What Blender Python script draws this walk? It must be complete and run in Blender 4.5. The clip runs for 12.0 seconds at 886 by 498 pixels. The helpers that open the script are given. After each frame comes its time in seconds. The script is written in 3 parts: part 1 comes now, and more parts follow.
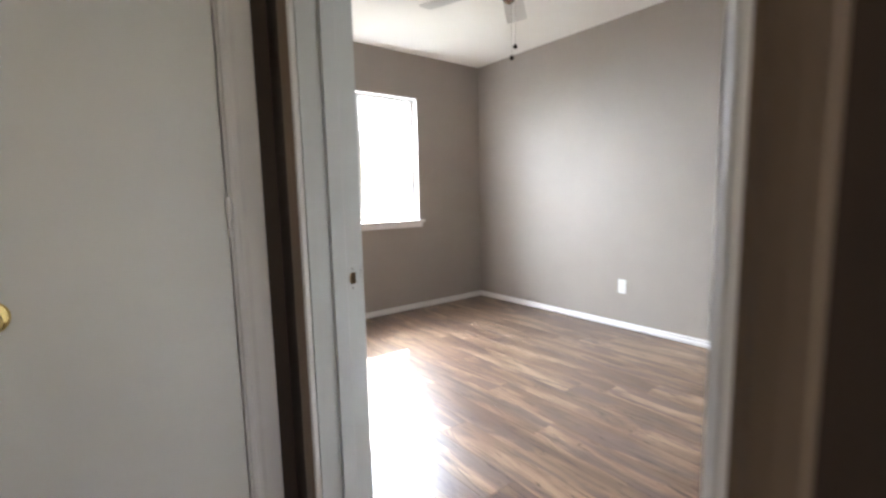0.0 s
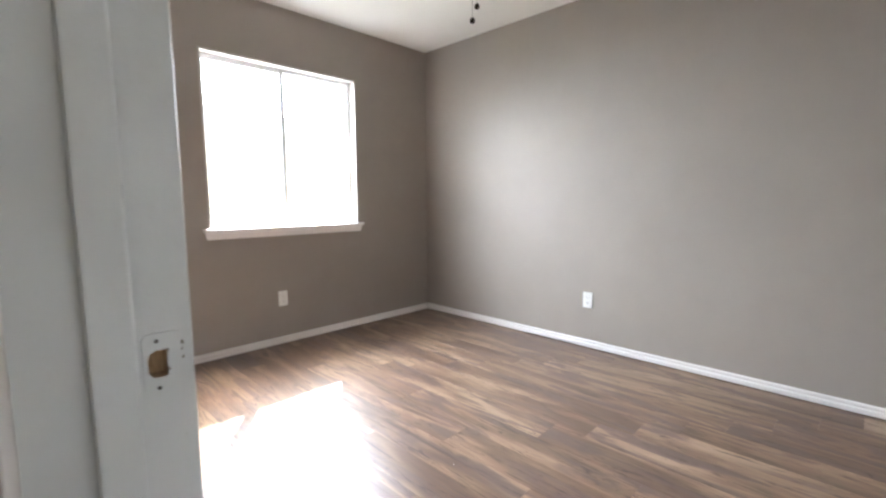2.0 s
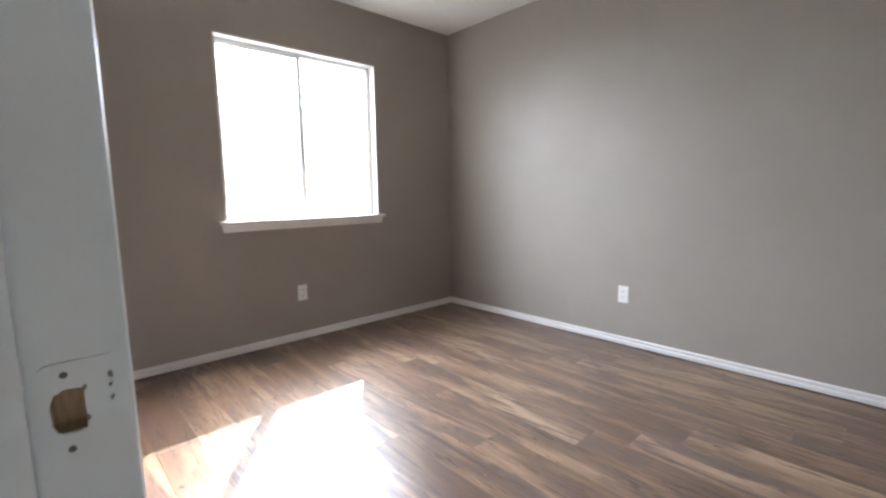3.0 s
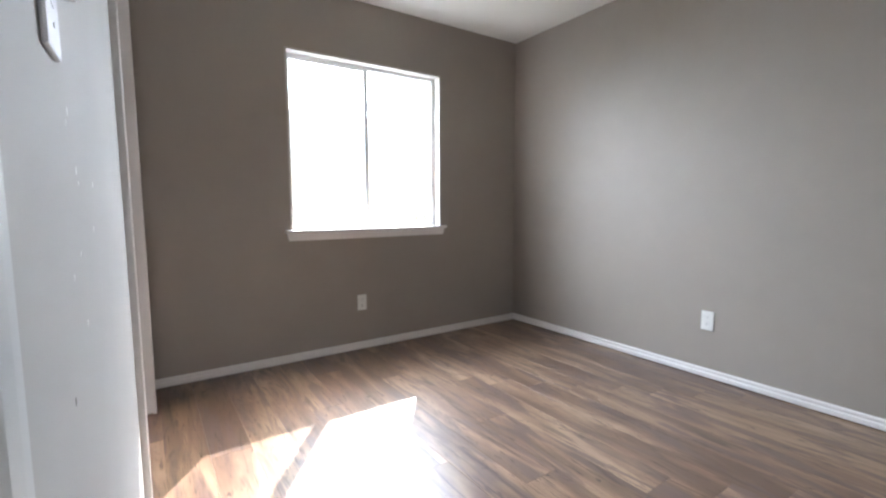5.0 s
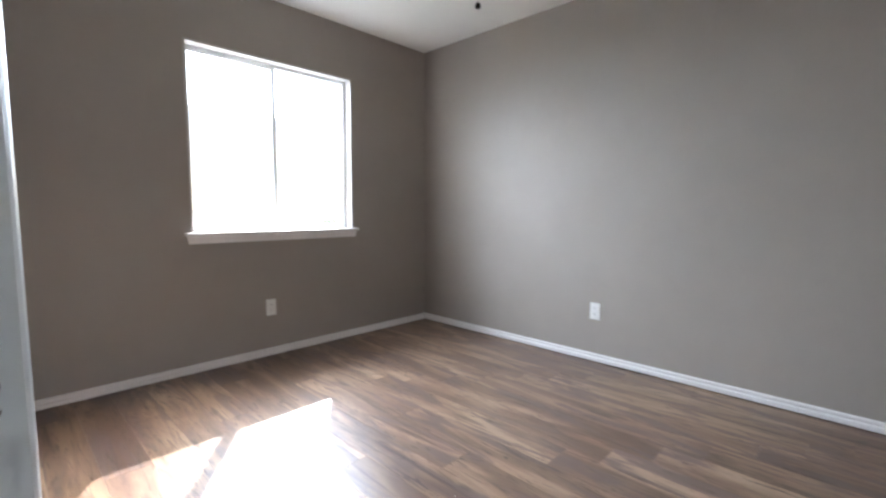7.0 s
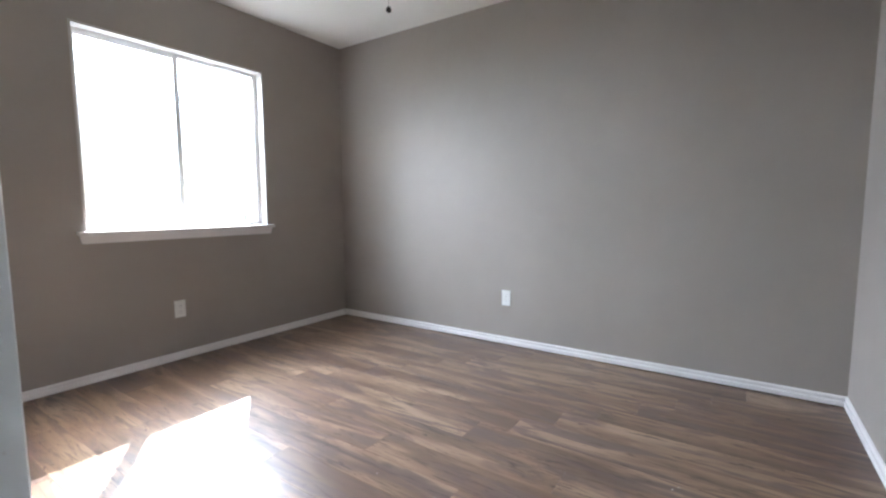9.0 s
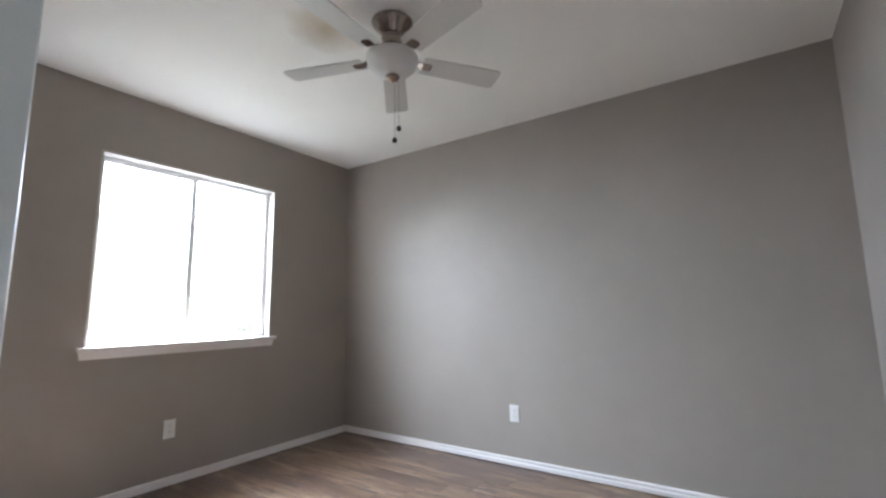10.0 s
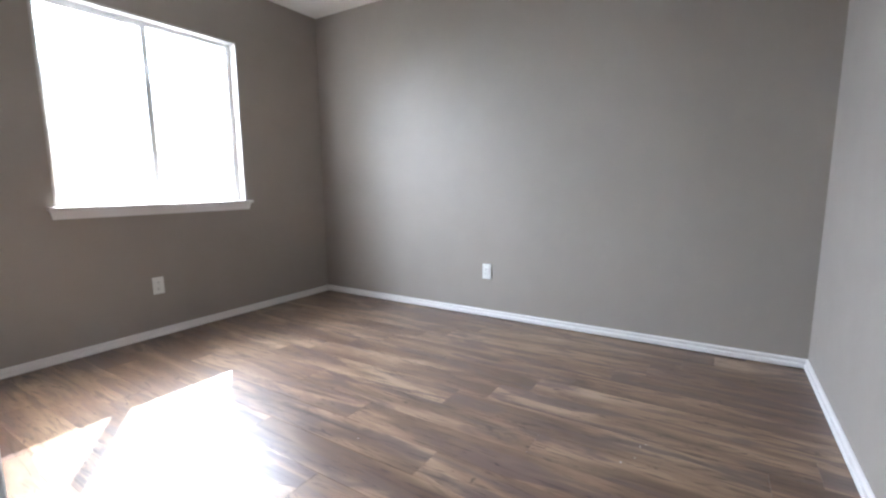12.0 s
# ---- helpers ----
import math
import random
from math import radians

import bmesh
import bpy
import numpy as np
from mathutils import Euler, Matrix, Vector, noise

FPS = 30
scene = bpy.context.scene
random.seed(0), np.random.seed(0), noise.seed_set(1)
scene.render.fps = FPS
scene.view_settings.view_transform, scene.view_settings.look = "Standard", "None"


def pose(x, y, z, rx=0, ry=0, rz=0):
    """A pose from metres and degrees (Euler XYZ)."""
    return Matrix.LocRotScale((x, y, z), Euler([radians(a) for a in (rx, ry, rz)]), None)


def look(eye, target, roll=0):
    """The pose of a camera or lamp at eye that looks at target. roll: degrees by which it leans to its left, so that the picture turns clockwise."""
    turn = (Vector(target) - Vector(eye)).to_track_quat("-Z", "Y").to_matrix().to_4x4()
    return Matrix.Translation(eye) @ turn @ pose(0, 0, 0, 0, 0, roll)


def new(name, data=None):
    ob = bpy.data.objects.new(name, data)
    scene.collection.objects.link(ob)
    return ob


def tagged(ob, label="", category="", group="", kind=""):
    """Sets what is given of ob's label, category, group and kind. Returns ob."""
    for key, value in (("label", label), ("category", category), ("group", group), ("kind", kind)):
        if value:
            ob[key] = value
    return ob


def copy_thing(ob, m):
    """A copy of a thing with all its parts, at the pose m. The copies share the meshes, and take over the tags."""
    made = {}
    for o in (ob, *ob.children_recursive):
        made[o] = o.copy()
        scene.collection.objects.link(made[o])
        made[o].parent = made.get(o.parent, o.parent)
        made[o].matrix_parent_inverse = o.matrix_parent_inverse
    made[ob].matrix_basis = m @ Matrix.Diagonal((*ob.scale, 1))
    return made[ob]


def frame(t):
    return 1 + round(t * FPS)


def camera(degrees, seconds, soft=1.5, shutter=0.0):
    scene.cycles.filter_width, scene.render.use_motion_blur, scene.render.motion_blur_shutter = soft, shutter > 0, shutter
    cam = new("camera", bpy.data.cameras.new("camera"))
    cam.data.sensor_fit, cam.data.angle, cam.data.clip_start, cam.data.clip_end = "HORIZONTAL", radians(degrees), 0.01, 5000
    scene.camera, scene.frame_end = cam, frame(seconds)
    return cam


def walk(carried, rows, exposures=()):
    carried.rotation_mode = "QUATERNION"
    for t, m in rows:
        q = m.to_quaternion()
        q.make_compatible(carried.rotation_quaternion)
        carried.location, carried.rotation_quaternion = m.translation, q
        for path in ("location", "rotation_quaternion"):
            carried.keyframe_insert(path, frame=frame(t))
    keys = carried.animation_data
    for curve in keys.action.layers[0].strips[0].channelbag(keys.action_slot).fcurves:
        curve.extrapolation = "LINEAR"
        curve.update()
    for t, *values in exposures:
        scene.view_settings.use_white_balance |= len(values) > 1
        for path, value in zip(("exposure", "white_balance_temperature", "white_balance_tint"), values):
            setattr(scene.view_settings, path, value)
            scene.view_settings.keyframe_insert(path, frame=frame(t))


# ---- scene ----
cam = camera(90.3, 12.0, soft=2.3, shutter=0.5)
PATH = [
    (0, (-3.286, -3.574, 1.102), (-2.07, -2.003, 0.867), -1.3),
    (0.1, (-3.286, -3.55, 1.1), (-2.081, -1.967, 0.89), -1.28),
    (0.2, (-3.286, -3.526, 1.097), (-2.072, -1.949, 0.898), -1.26),
    (0.3, (-3.286, -3.502, 1.095), (-2.044, -1.948, 0.888), -1.24),
    (0.4, (-3.285, -3.479, 1.093), (-1.998, -1.957, 0.934), -1.22),
    (0.5, (-3.285, -3.457, 1.092), (-1.959, -1.967, 0.939), -1.2),
    (0.7, (-3.26, -3.415, 1.091), (-1.864, -1.994, 0.913), -1.8),
    (1, (-3.171, -3.349, 1.09), (-1.817, -1.883, 0.958), -2.7),
    (1.2, (-3.109, -3.299, 1.089), (-1.808, -1.786, 0.965), -3.1),
    (1.5, (-3.03, -3.227, 1.085), (-1.723, -1.72, 0.936), -3.7),
    (1.7, (-2.99, -3.189, 1.081), (-1.626, -1.737, 0.906), -2.34),
    (2, (-2.947, -3.141, 1.073), (-1.535, -1.742, 0.851), -0.3),
    (2.2, (-2.927, -3.11, 1.067), (-1.483, -1.749, 0.811), -0.46),
    (2.5, (-2.903, -3.064, 1.057), (-1.449, -1.713, 0.81), -0.7),
    (2.7, (-2.887, -3.037, 1.051), (-1.474, -1.645, 0.8), -0.78),
    (3, (-2.859, -3.003, 1.045), (-1.514, -1.544, 0.793), -0.9),
    (3.5, (-2.808, -2.964, 1.043), (-1.623, -1.377, 0.764), -0.9),
    (3.7, (-2.802, -2.96, 1.059), (-1.658, -1.349, 0.75), -0.3),
    (5.3, (-2.754, -2.947, 1.039), (-1.64, -1.291, 0.907), -0.8),
    (5.5, (-2.76, -2.948, 1.048), (-1.638, -1.295, 0.959), -1.1),
    (5.8, (-2.765, -2.952, 1.057), (-1.63, -1.306, 0.993), -0.92),
    (6, (-2.766, -2.954, 1.059), (-1.601, -1.328, 1.028), -0.8),
    (6.5, (-2.783, -2.964, 1.062), (-1.495, -1.436, 0.986), -0.3),
    (6.8, (-2.811, -2.986, 1.048), (-1.452, -1.526, 0.912), -0.0),
    (7, (-2.833, -3.0, 1.033), (-1.405, -1.61, 0.855), 0.2),
    (7.2, (-2.853, -3.009, 1.022), (-1.362, -1.691, 0.825), 0.2),
    (7.5, (-2.868, -3.052, 1.017), (-1.323, -1.801, 0.796), 0.2),
    (7.7, (-2.847, -3.096, 1.019), (-1.268, -1.888, 0.805), 0.4),
    (9.3, (-2.911, -3.087, 1.016), (-1.237, -2.003, 0.862), 0.1),
    (9.5, (-2.911, -3.086, 1.044), (-1.24, -1.987, 1.014), 0.3),
    (9.7, (-2.909, -3.088, 1.058), (-1.253, -1.972, 1.163), -0.14),
    (10, (-2.905, -3.096, 1.063), (-1.271, -1.976, 1.34), -0.8),
    (10.5, (-2.905, -3.111, 1.07), (-1.255, -2.021, 1.368), -1.1),
    (11, (-2.909, -3.122, 1.057), (-1.233, -2.038, 1.179), -1.0),
    (11.5, (-2.912, -3.132, 0.998), (-1.231, -2.063, 0.823), -0.7),
    (12, (-2.906, -3.127, 0.988), (-1.23, -2.075, 0.701), -0.5),
]
EXPOSURES = [
    (0.0, 2.81, 6590, 14.5),
    (1.5, 2.76, 6590, 14.5),
    (2.5, 2.46, 6570, 15.0),
    (3.0, 2.25, 6470, 15.0),
    (3.7, 2.17, 6400, 14.5),
    (5.5, 2.17, 6280, 14.0),
    (9.3, 2.25, 6120, 14.0),
    (10.5, 2.21, 6120, 14.0),
    (12.0, 2.36, 6120, 14.0),
]
walk(cam, [(t, look(eye, target, roll)) for t, eye, target, roll in PATH], EXPOSURES)

# ---- world, sun ----
SUN_WAY = Vector((-0.70, -1.0, -0.985))
world = bpy.data.worlds.new("sky")
scene.world = world
world.use_nodes = True
wt = world.node_tree
sky = wt.nodes.new("ShaderNodeTexSky")
sky.sky_type = "NISHITA"
sky.sun_disc = False
sky.sun_elevation = math.atan2(0.985, math.hypot(0.70, 1.0))
sky.sun_rotation = math.atan2(0.70, 1.0)
wt.links.new(sky.outputs["Color"], wt.nodes["Background"].inputs["Color"])
wt.nodes["Background"].inputs["Strength"].default_value = 0.15

sun_data = bpy.data.lights.new("sun", "SUN")
sun_data.energy = 5.0
sun_data.angle = radians(0.5)
sun_data.color = (1.0, 0.95, 0.88)
sun = new("sun", sun_data)
sun.matrix_world = look(-SUN_WAY * 12, (0, 0, 0))

# added lamp outside the window, standing in for a bright hazy band of sky
sky_data = bpy.data.lights.new("sky_light", "AREA")
sky_data.shape = "RECTANGLE"
sky_data.size, sky_data.size_y = 5.0, 0.9
sky_data.energy = 132.0
sky_data.spread = radians(132)
sky_data.color = (0.76, 0.88, 1.0)
sky_light = new("sky_light", sky_data)
sky_light.matrix_world = pose(-1.382, 1.05, 2.335, 90 - 10, 0, 180)

# ---- plan, in metres: the corner of window wall and long wall is the origin ----
H = 2.44                      # ceiling
X0, Y0 = -2.832, -3.578       # door wall, wall behind the door
XH = -2.951                   # hall side of the door wall
YE = -2.515                   # hall end wall
XHL, YHB = -4.15, -5.4        # hall's other sides
JL, JR = -2.687, -3.449       # door jambs
DOOR_H = 2.045
WX0, WX1, WZ0, WZ1 = -1.972, -0.792, 0.885, 2.047
CL0, CL1, CLH = -1.38, -0.36, 2.03  # closet opening

# ---- materials ----


def material(name, rough=0.5, metal=0.0):
    m = bpy.data.materials.new(name)
    m.use_nodes = True
    b = m.node_tree.nodes["Principled BSDF"]
    b.inputs["Roughness"].default_value = rough
    b.inputs["Metallic"].default_value = metal
    return m, m.node_tree, b


def node(nt, kind, **values):
    n = nt.nodes.new(kind)
    for key, value in values.items():
        n.inputs[key.replace("_", " ")].default_value = value
    return n


def ramp(nt, source, stops):
    r = nt.nodes.new("ShaderNodeValToRGB")
    els = r.color_ramp.elements
    while len(els) < len(stops):
        els.new(0.5)
    for e, (pos, col) in zip(els, stops):
        e.position = pos
        e.color = (*col, 1)
    nt.links.new(source, r.inputs["Fac"])
    return r.outputs["Color"]


def coords(nt, scale=(1, 1, 1), kind="Object"):
    c = nt.nodes.new("ShaderNodeTexCoord")
    mp = nt.nodes.new("ShaderNodeMapping")
    mp.inputs["Scale"].default_value = scale
    nt.links.new(c.outputs[kind], mp.inputs["Vector"])
    return mp.outputs["Vector"]


def mix(nt, fac, a, b, blend="MIX"):
    m = nt.nodes.new("ShaderNodeMix")
    m.data_type = "RGBA"
    m.blend_type = blend
    for value, sock in ((fac, m.inputs[0]), (a, m.inputs[6]), (b, m.inputs[7])):
        if hasattr(value, "links"):
            nt.links.new(value, sock)
        elif isinstance(value, (int, float)):
            sock.default_value = value
        else:
            sock.default_value = (*value, 1)
    return m.outputs[2]


def painted(name, low, high, rough=0.5, peel=160.0, bump=0.12, chips=None, scuff=0.06, gloss=0.5):
    """Rolled or brushed paint: patches of tone, fine relief, a spread of gloss."""
    m, nt, b = material(name, rough)
    b.inputs["Specular IOR Level"].default_value = gloss
    v = coords(nt)
    n1 = node(nt, "ShaderNodeTexNoise", Scale=1.3, Detail=4.0, Roughness=0.6)
    nt.links.new(v, n1.inputs["Vector"])
    col = ramp(nt, n1.outputs["Fac"], [(0.3, low), (0.72, high)])
    if chips:
        n3 = node(nt, "ShaderNodeTexNoise", Scale=26.0, Detail=6.0, Roughness=0.7)
        nt.links.new(v, n3.inputs["Vector"])
        spots = ramp(nt, n3.outputs["Fac"], [(0.71, (0, 0, 0)), (0.76, (1, 1, 1))])
        col = mix(nt, spots, col, chips)
    nt.links.new(col, b.inputs["Base Color"])
    n2 = node(nt, "ShaderNodeTexNoise", Scale=peel, Detail=3.0, Roughness=0.55)
    nt.links.new(v, n2.inputs["Vector"])
    n4 = node(nt, "ShaderNodeTexNoise", Scale=7.0, Detail=3.0)
    nt.links.new(v, n4.inputs["Vector"])
    mr = node(nt, "ShaderNodeMapRange")
    mr.inputs["To Min"].default_value = rough - scuff
    mr.inputs["To Max"].default_value = rough + scuff
    nt.links.new(n4.outputs["Fac"], mr.inputs["Value"])
    nt.links.new(mr.outputs["Result"], b.inputs["Roughness"])
    bp = node(nt, "ShaderNodeBump", Strength=bump, Distance=0.002)
    nt.links.new(n2.outputs["Fac"], bp.inputs["Height"])
    nt.links.new(bp.outputs["Normal"], b.inputs["Normal"])
    return m


TAUPE = painted("taupe_wall_paint", (0.304, 0.268, 0.235), (0.340, 0.300, 0.263), 0.62, 190, 0.22)
PALE_WALL = painted("pale_grey_wall", (0.42, 0.415, 0.40), (0.47, 0.465, 0.45), 0.8, 120, 0.16, gloss=0.05)
BROWN = painted("dark_brown_hall_wall", (0.055, 0.037, 0.028), (0.07, 0.048, 0.037), 0.55, 190, 0.2)
BROWN_TRIM = painted("light_brown_hall_trim", (0.22, 0.158, 0.114), (0.26, 0.188, 0.136), 0.5, 60, 0.1)
TRIM = painted("white_trim_paint", (0.74, 0.715, 0.70), (0.81, 0.785, 0.77), 0.45, 60, 0.08, gloss=0.3)
# chipped trim paint, its white darkened to carry the shade on the latch side
SHADED_JAMB_PAINT = painted("shaded_worn_trim_paint", (0.47, 0.485, 0.48), (0.54, 0.555, 0.55), 0.46, 45, 0.16, chips=(0.40, 0.36, 0.30), gloss=0.18)
DOOR_PAINT = painted("white_door_paint", (0.64, 0.63, 0.60), (0.71, 0.70, 0.67), 0.4, 70, 0.06)
BLADE_PAINT = painted("white_blade_finish", (0.53, 0.525, 0.50), (0.58, 0.575, 0.55), 0.35, 40, 0.03)
VINYL = painted("white_vinyl", (0.77, 0.77, 0.76), (0.82, 0.82, 0.81), 0.35, 30, 0.03)
SWITCH_PLASTIC = painted("matt_white_plastic", (0.56, 0.56, 0.57), (0.61, 0.61, 0.62), 0.6, 30, 0.02, gloss=0.15)
REVEAL = painted("beige_reveal_paint", (0.43, 0.405, 0.375), (0.48, 0.455, 0.42), 0.6, 120, 0.12)
PLASTIC = painted("white_plastic", (0.74, 0.74, 0.72), (0.80, 0.80, 0.78), 0.28, 30, 0.02)
TAN_BOUNCE = painted("tan_bounce", (0.25, 0.212, 0.172), (0.29, 0.246, 0.20), 0.8, 20, 0.2)
EARTH = painted("dry_grass_ground", (0.26, 0.305, 0.15), (0.33, 0.375, 0.205), 0.9, 20, 0.4)
SLOT, _nt, _b = material("dark_slot", 0.6)
_b.inputs["Base Color"].default_value = (0.02, 0.018, 0.016, 1)
BEAD, _nt, _b = material("dark_bronze_bead", 0.25, 0.6)
_b.inputs["Base Color"].default_value = (0.05, 0.04, 0.03, 1)
DUST, _nt, _b = material("white_crumb", 0.8)
_b.inputs["Base Color"].default_value = (0.75, 0.73, 0.7, 1)


def metal(name, color, rough, streak):
    m, nt, b = material(name, rough, 1.0)
    b.inputs["Base Color"].default_value = (*color, 1)
    n = node(nt, "ShaderNodeTexNoise", Scale=streak, Detail=3.0)
    nt.links.new(coords(nt, (1, 1, 14)), n.inputs["Vector"])
    mr = node(nt, "ShaderNodeMapRange")
    mr.inputs["To Min"].default_value = rough - 0.08
    mr.inputs["To Max"].default_value = rough + 0.12
    nt.links.new(n.outputs["Fac"], mr.inputs["Value"])
    nt.links.new(mr.outputs["Result"], b.inputs["Roughness"])
    return m


SCREW, _nt, _b = material("dark_screw", 0.5, 0.7)
_b.inputs["Base Color"].default_value = (0.09, 0.08, 0.07, 1)
BRASS = metal("polished_brass", (0.83, 0.62, 0.25), 0.2, 30)
NICKEL = metal("brushed_nickel", (0.33, 0.27, 0.24), 0.2, 60)
ALU = metal("dull_screw_metal", (0.35, 0.33, 0.3), 0.4, 60)


def ceiling_paint():
    m, nt, b = material("white_textured_ceiling", 0.85)
    v = coords(nt)
    n = node(nt, "ShaderNodeTexNoise", Scale=1.1, Detail=4.0)
    nt.links.new(v, n.inputs["Vector"])
    col = ramp(nt, n.outputs["Fac"], [(0.3, (0.79, 0.775, 0.735)), (0.7, (0.84, 0.825, 0.79))])
    # a tan patch with an uneven edge beside the fan
    dist = nt.nodes.new("ShaderNodeVectorMath")
    dist.operation = "DISTANCE"
    dist.inputs[1].default_value = (-1.57, -1.515, 2.44)
    wob = node(nt, "ShaderNodeTexNoise", Scale=6.0, Detail=3.0)
    nt.links.new(v, wob.inputs["Vector"])
    nt.links.new(v, dist.inputs[0])
    add = nt.nodes.new("ShaderNodeMath")
    add.operation = "MULTIPLY_ADD"
    add.inputs[1].default_value = 0.16
    nt.links.new(wob.outputs["Fac"], add.inputs[0])
    nt.links.new(dist.outputs["Value"], add.inputs[2])
    mask = ramp(nt, add.outputs[0], [(0.12, (0.85, 0.85, 0.85)), (0.29, (0, 0, 0))])
    nt.links.new(mix(nt, mask, col, (0.50, 0.40, 0.28)), b.inputs["Base Color"])
    n2 = node(nt, "ShaderNodeTexNoise", Scale=42.0, Detail=4.0, Roughness=0.6)
    nt.links.new(v, n2.inputs["Vector"])
    bp = node(nt, "ShaderNodeBump", Strength=0.35, Distance=0.004)
    nt.links.new(n2.outputs["Fac"], bp.inputs["Height"])
    nt.links.new(bp.outputs["Normal"], b.inputs["Normal"])
    return m


CEILING = ceiling_paint()


def floor_wood():
    """Rustic printed plank: long grain, dark streaks, knots and greyed bands, another board from plank to plank."""
    m, nt, b = material("rustic_brown_plank", 0.3)
    b.inputs["Specular IOR Level"].default_value = 0.56
    info = nt.nodes.new("ShaderNodeObjectInfo")
    geo = nt.nodes.new("ShaderNodeTexCoord")
    off = nt.nodes.new("ShaderNodeVectorMath")
    off.operation = "SCALE"
    off.inputs[0].default_value = (37.0, 91.0, 53.0)
    nt.links.new(info.outputs["Random"], off.inputs["Scale"])
    add = nt.nodes.new("ShaderNodeVectorMath")
    nt.links.new(geo.outputs["Object"], add.inputs[0])
    nt.links.new(off.outputs["Vector"], add.inputs[1])

    def stretched(scale, **kw):
        mp = nt.nodes.new("ShaderNodeMapping")
        mp.inputs["Scale"].default_value = scale
        nt.links.new(add.outputs["Vector"], mp.inputs["Vector"])
        n = node(nt, "ShaderNodeTexNoise", **kw)
        nt.links.new(mp.outputs["Vector"], n.inputs["Vector"])
        return n.outputs["Fac"]

    broad = stretched((6.5, 1.1, 1), Scale=1.0, Detail=3.0, Roughness=0.55, Distortion=0.8)
    grain = stretched((90.0, 5.0, 1), Scale=1.0, Detail=3.0, Roughness=0.6, Distortion=0.5)
    streak = stretched((15.0, 1.7, 1), Scale=1.0, Detail=4.0, Roughness=0.6, Distortion=1.0)
    fine = stretched((65.0, 4.5, 1), Scale=1.0, Detail=3.0, Roughness=0.6, Distortion=1.1)
    grey = stretched((10.0, 1.7, 1), Scale=1.0, Detail=3.0, Roughness=0.55, Distortion=1.0)
    rings = stretched((11.0, 1.1, 1), Scale=1.0, Detail=1.5, Roughness=0.5, Distortion=0.7)
    knots = stretched((15.0, 6.0, 1), Scale=1.0, Detail=2.0, Roughness=0.4, Distortion=2.4)
    col = ramp(nt, broad, [(0.35, (0.150, 0.096, 0.066)), (0.46, (0.225, 0.153, 0.102)), (0.55, (0.315, 0.224, 0.149)), (0.65, (0.43, 0.320, 0.220))])
    col = mix(nt, ramp(nt, grey, [(0.49, (0, 0, 0)), (0.60, (0.88, 0.88, 0.88))]), col, (0.148, 0.106, 0.094))
    tone = nt.nodes.new("ShaderNodeMapRange")
    tone.inputs["To Min"].default_value = 0.84
    tone.inputs["To Max"].default_value = 1.02
    nt.links.new(info.outputs["Random"], tone.inputs["Value"])
    col = mix(nt, 1.0, col, ramp(nt, grain, [(0.3, (0.90, 0.89, 0.88)), (0.7, (1.08, 1.08, 1.08))]), "MULTIPLY")
    hue = nt.nodes.new("ShaderNodeHueSaturation")
    nt.links.new(tone.outputs["Result"], hue.inputs["Value"])
    nt.links.new(col, hue.inputs["Color"])
    col = mix(nt, ramp(nt, streak, [(0.59, (0, 0, 0)), (0.67, (0.74, 0.74, 0.74))]), hue.outputs["Color"], (0.060, 0.038, 0.030))
    col = mix(nt, ramp(nt, fine, [(0.61, (0, 0, 0)), (0.67, (0.8, 0.8, 0.8))]), col, (0.050, 0.031, 0.024))
    # a few thin lines of figure, broken up along the plank
    lines = ramp(nt, rings, [(0.436, (0, 0, 0)), (0.446, (1, 1, 1)), (0.458, (0, 0, 0)), (0.524, (0, 0, 0)), (0.534, (1, 1, 1)), (0.546, (0, 0, 0)), (0.590, (0, 0, 0)), (0.600, (1, 1, 1)), (0.612, (0, 0, 0))])
    broken = ramp(nt, fine, [(0.44, (0, 0, 0)), (0.56, (0.8, 0.8, 0.8))])
    col = mix(nt, mix(nt, 1.0, lines, broken, "MULTIPLY"), col, (0.075, 0.047, 0.036))
    col = mix(nt, ramp(nt, knots, [(0.70, (0, 0, 0)), (0.76, (0.85, 0.85, 0.85))]), col, (0.045, 0.026, 0.018))
    col = mix(nt, 1.0, col, (0.87, 0.815, 0.795), "MULTIPLY")
    nt.links.new(col, b.inputs["Base Color"])
    mr = node(nt, "ShaderNodeMapRange")
    mr.inputs["To Min"].default_value = 0.24
    mr.inputs["To Max"].default_value = 0.38
    nt.links.new(grain, mr.inputs["Value"])
    nt.links.new(mr.outputs["Result"], b.inputs["Roughness"])
    bp = node(nt, "ShaderNodeBump", Strength=0.12, Distance=0.001)
    nt.links.new(grain, bp.inputs["Height"])
    nt.links.new(bp.outputs["Normal"], b.inputs["Normal"])
    return m


WOOD = floor_wood()
RAW, _nt, _b = material("raw_softwood", 0.7)
_n = node(_nt, "ShaderNodeTexNoise", Scale=60.0, Detail=4.0)
_nt.links.new(coords(_nt, (6, 6, 1)), _n.inputs["Vector"])
_nt.links.new(ramp(_nt, _n.outputs["Fac"], [(0.3, (0.30, 0.20, 0.11)), (0.7, (0.46, 0.33, 0.20))]), _b.inputs["Base Color"])
CHIP, _nt, _b = material("grimy_bare_wood", 0.8)
_b.inputs["Base Color"].default_value = (0.17, 0.145, 0.115, 1)
SUBFLOOR, _nt, _b = material("dark_joint", 0.9)
_b.inputs["Base Color"].default_value = (0.07, 0.045, 0.034, 1)
GLASS, _nt, _b = material("window_glass", 0.0)
_b.inputs["Transmission Weight"].default_value = 1.0
_b.inputs["IOR"].default_value = 1.45
OPAL, _nt, _b = material("frosted_opal_glass", 0.6)
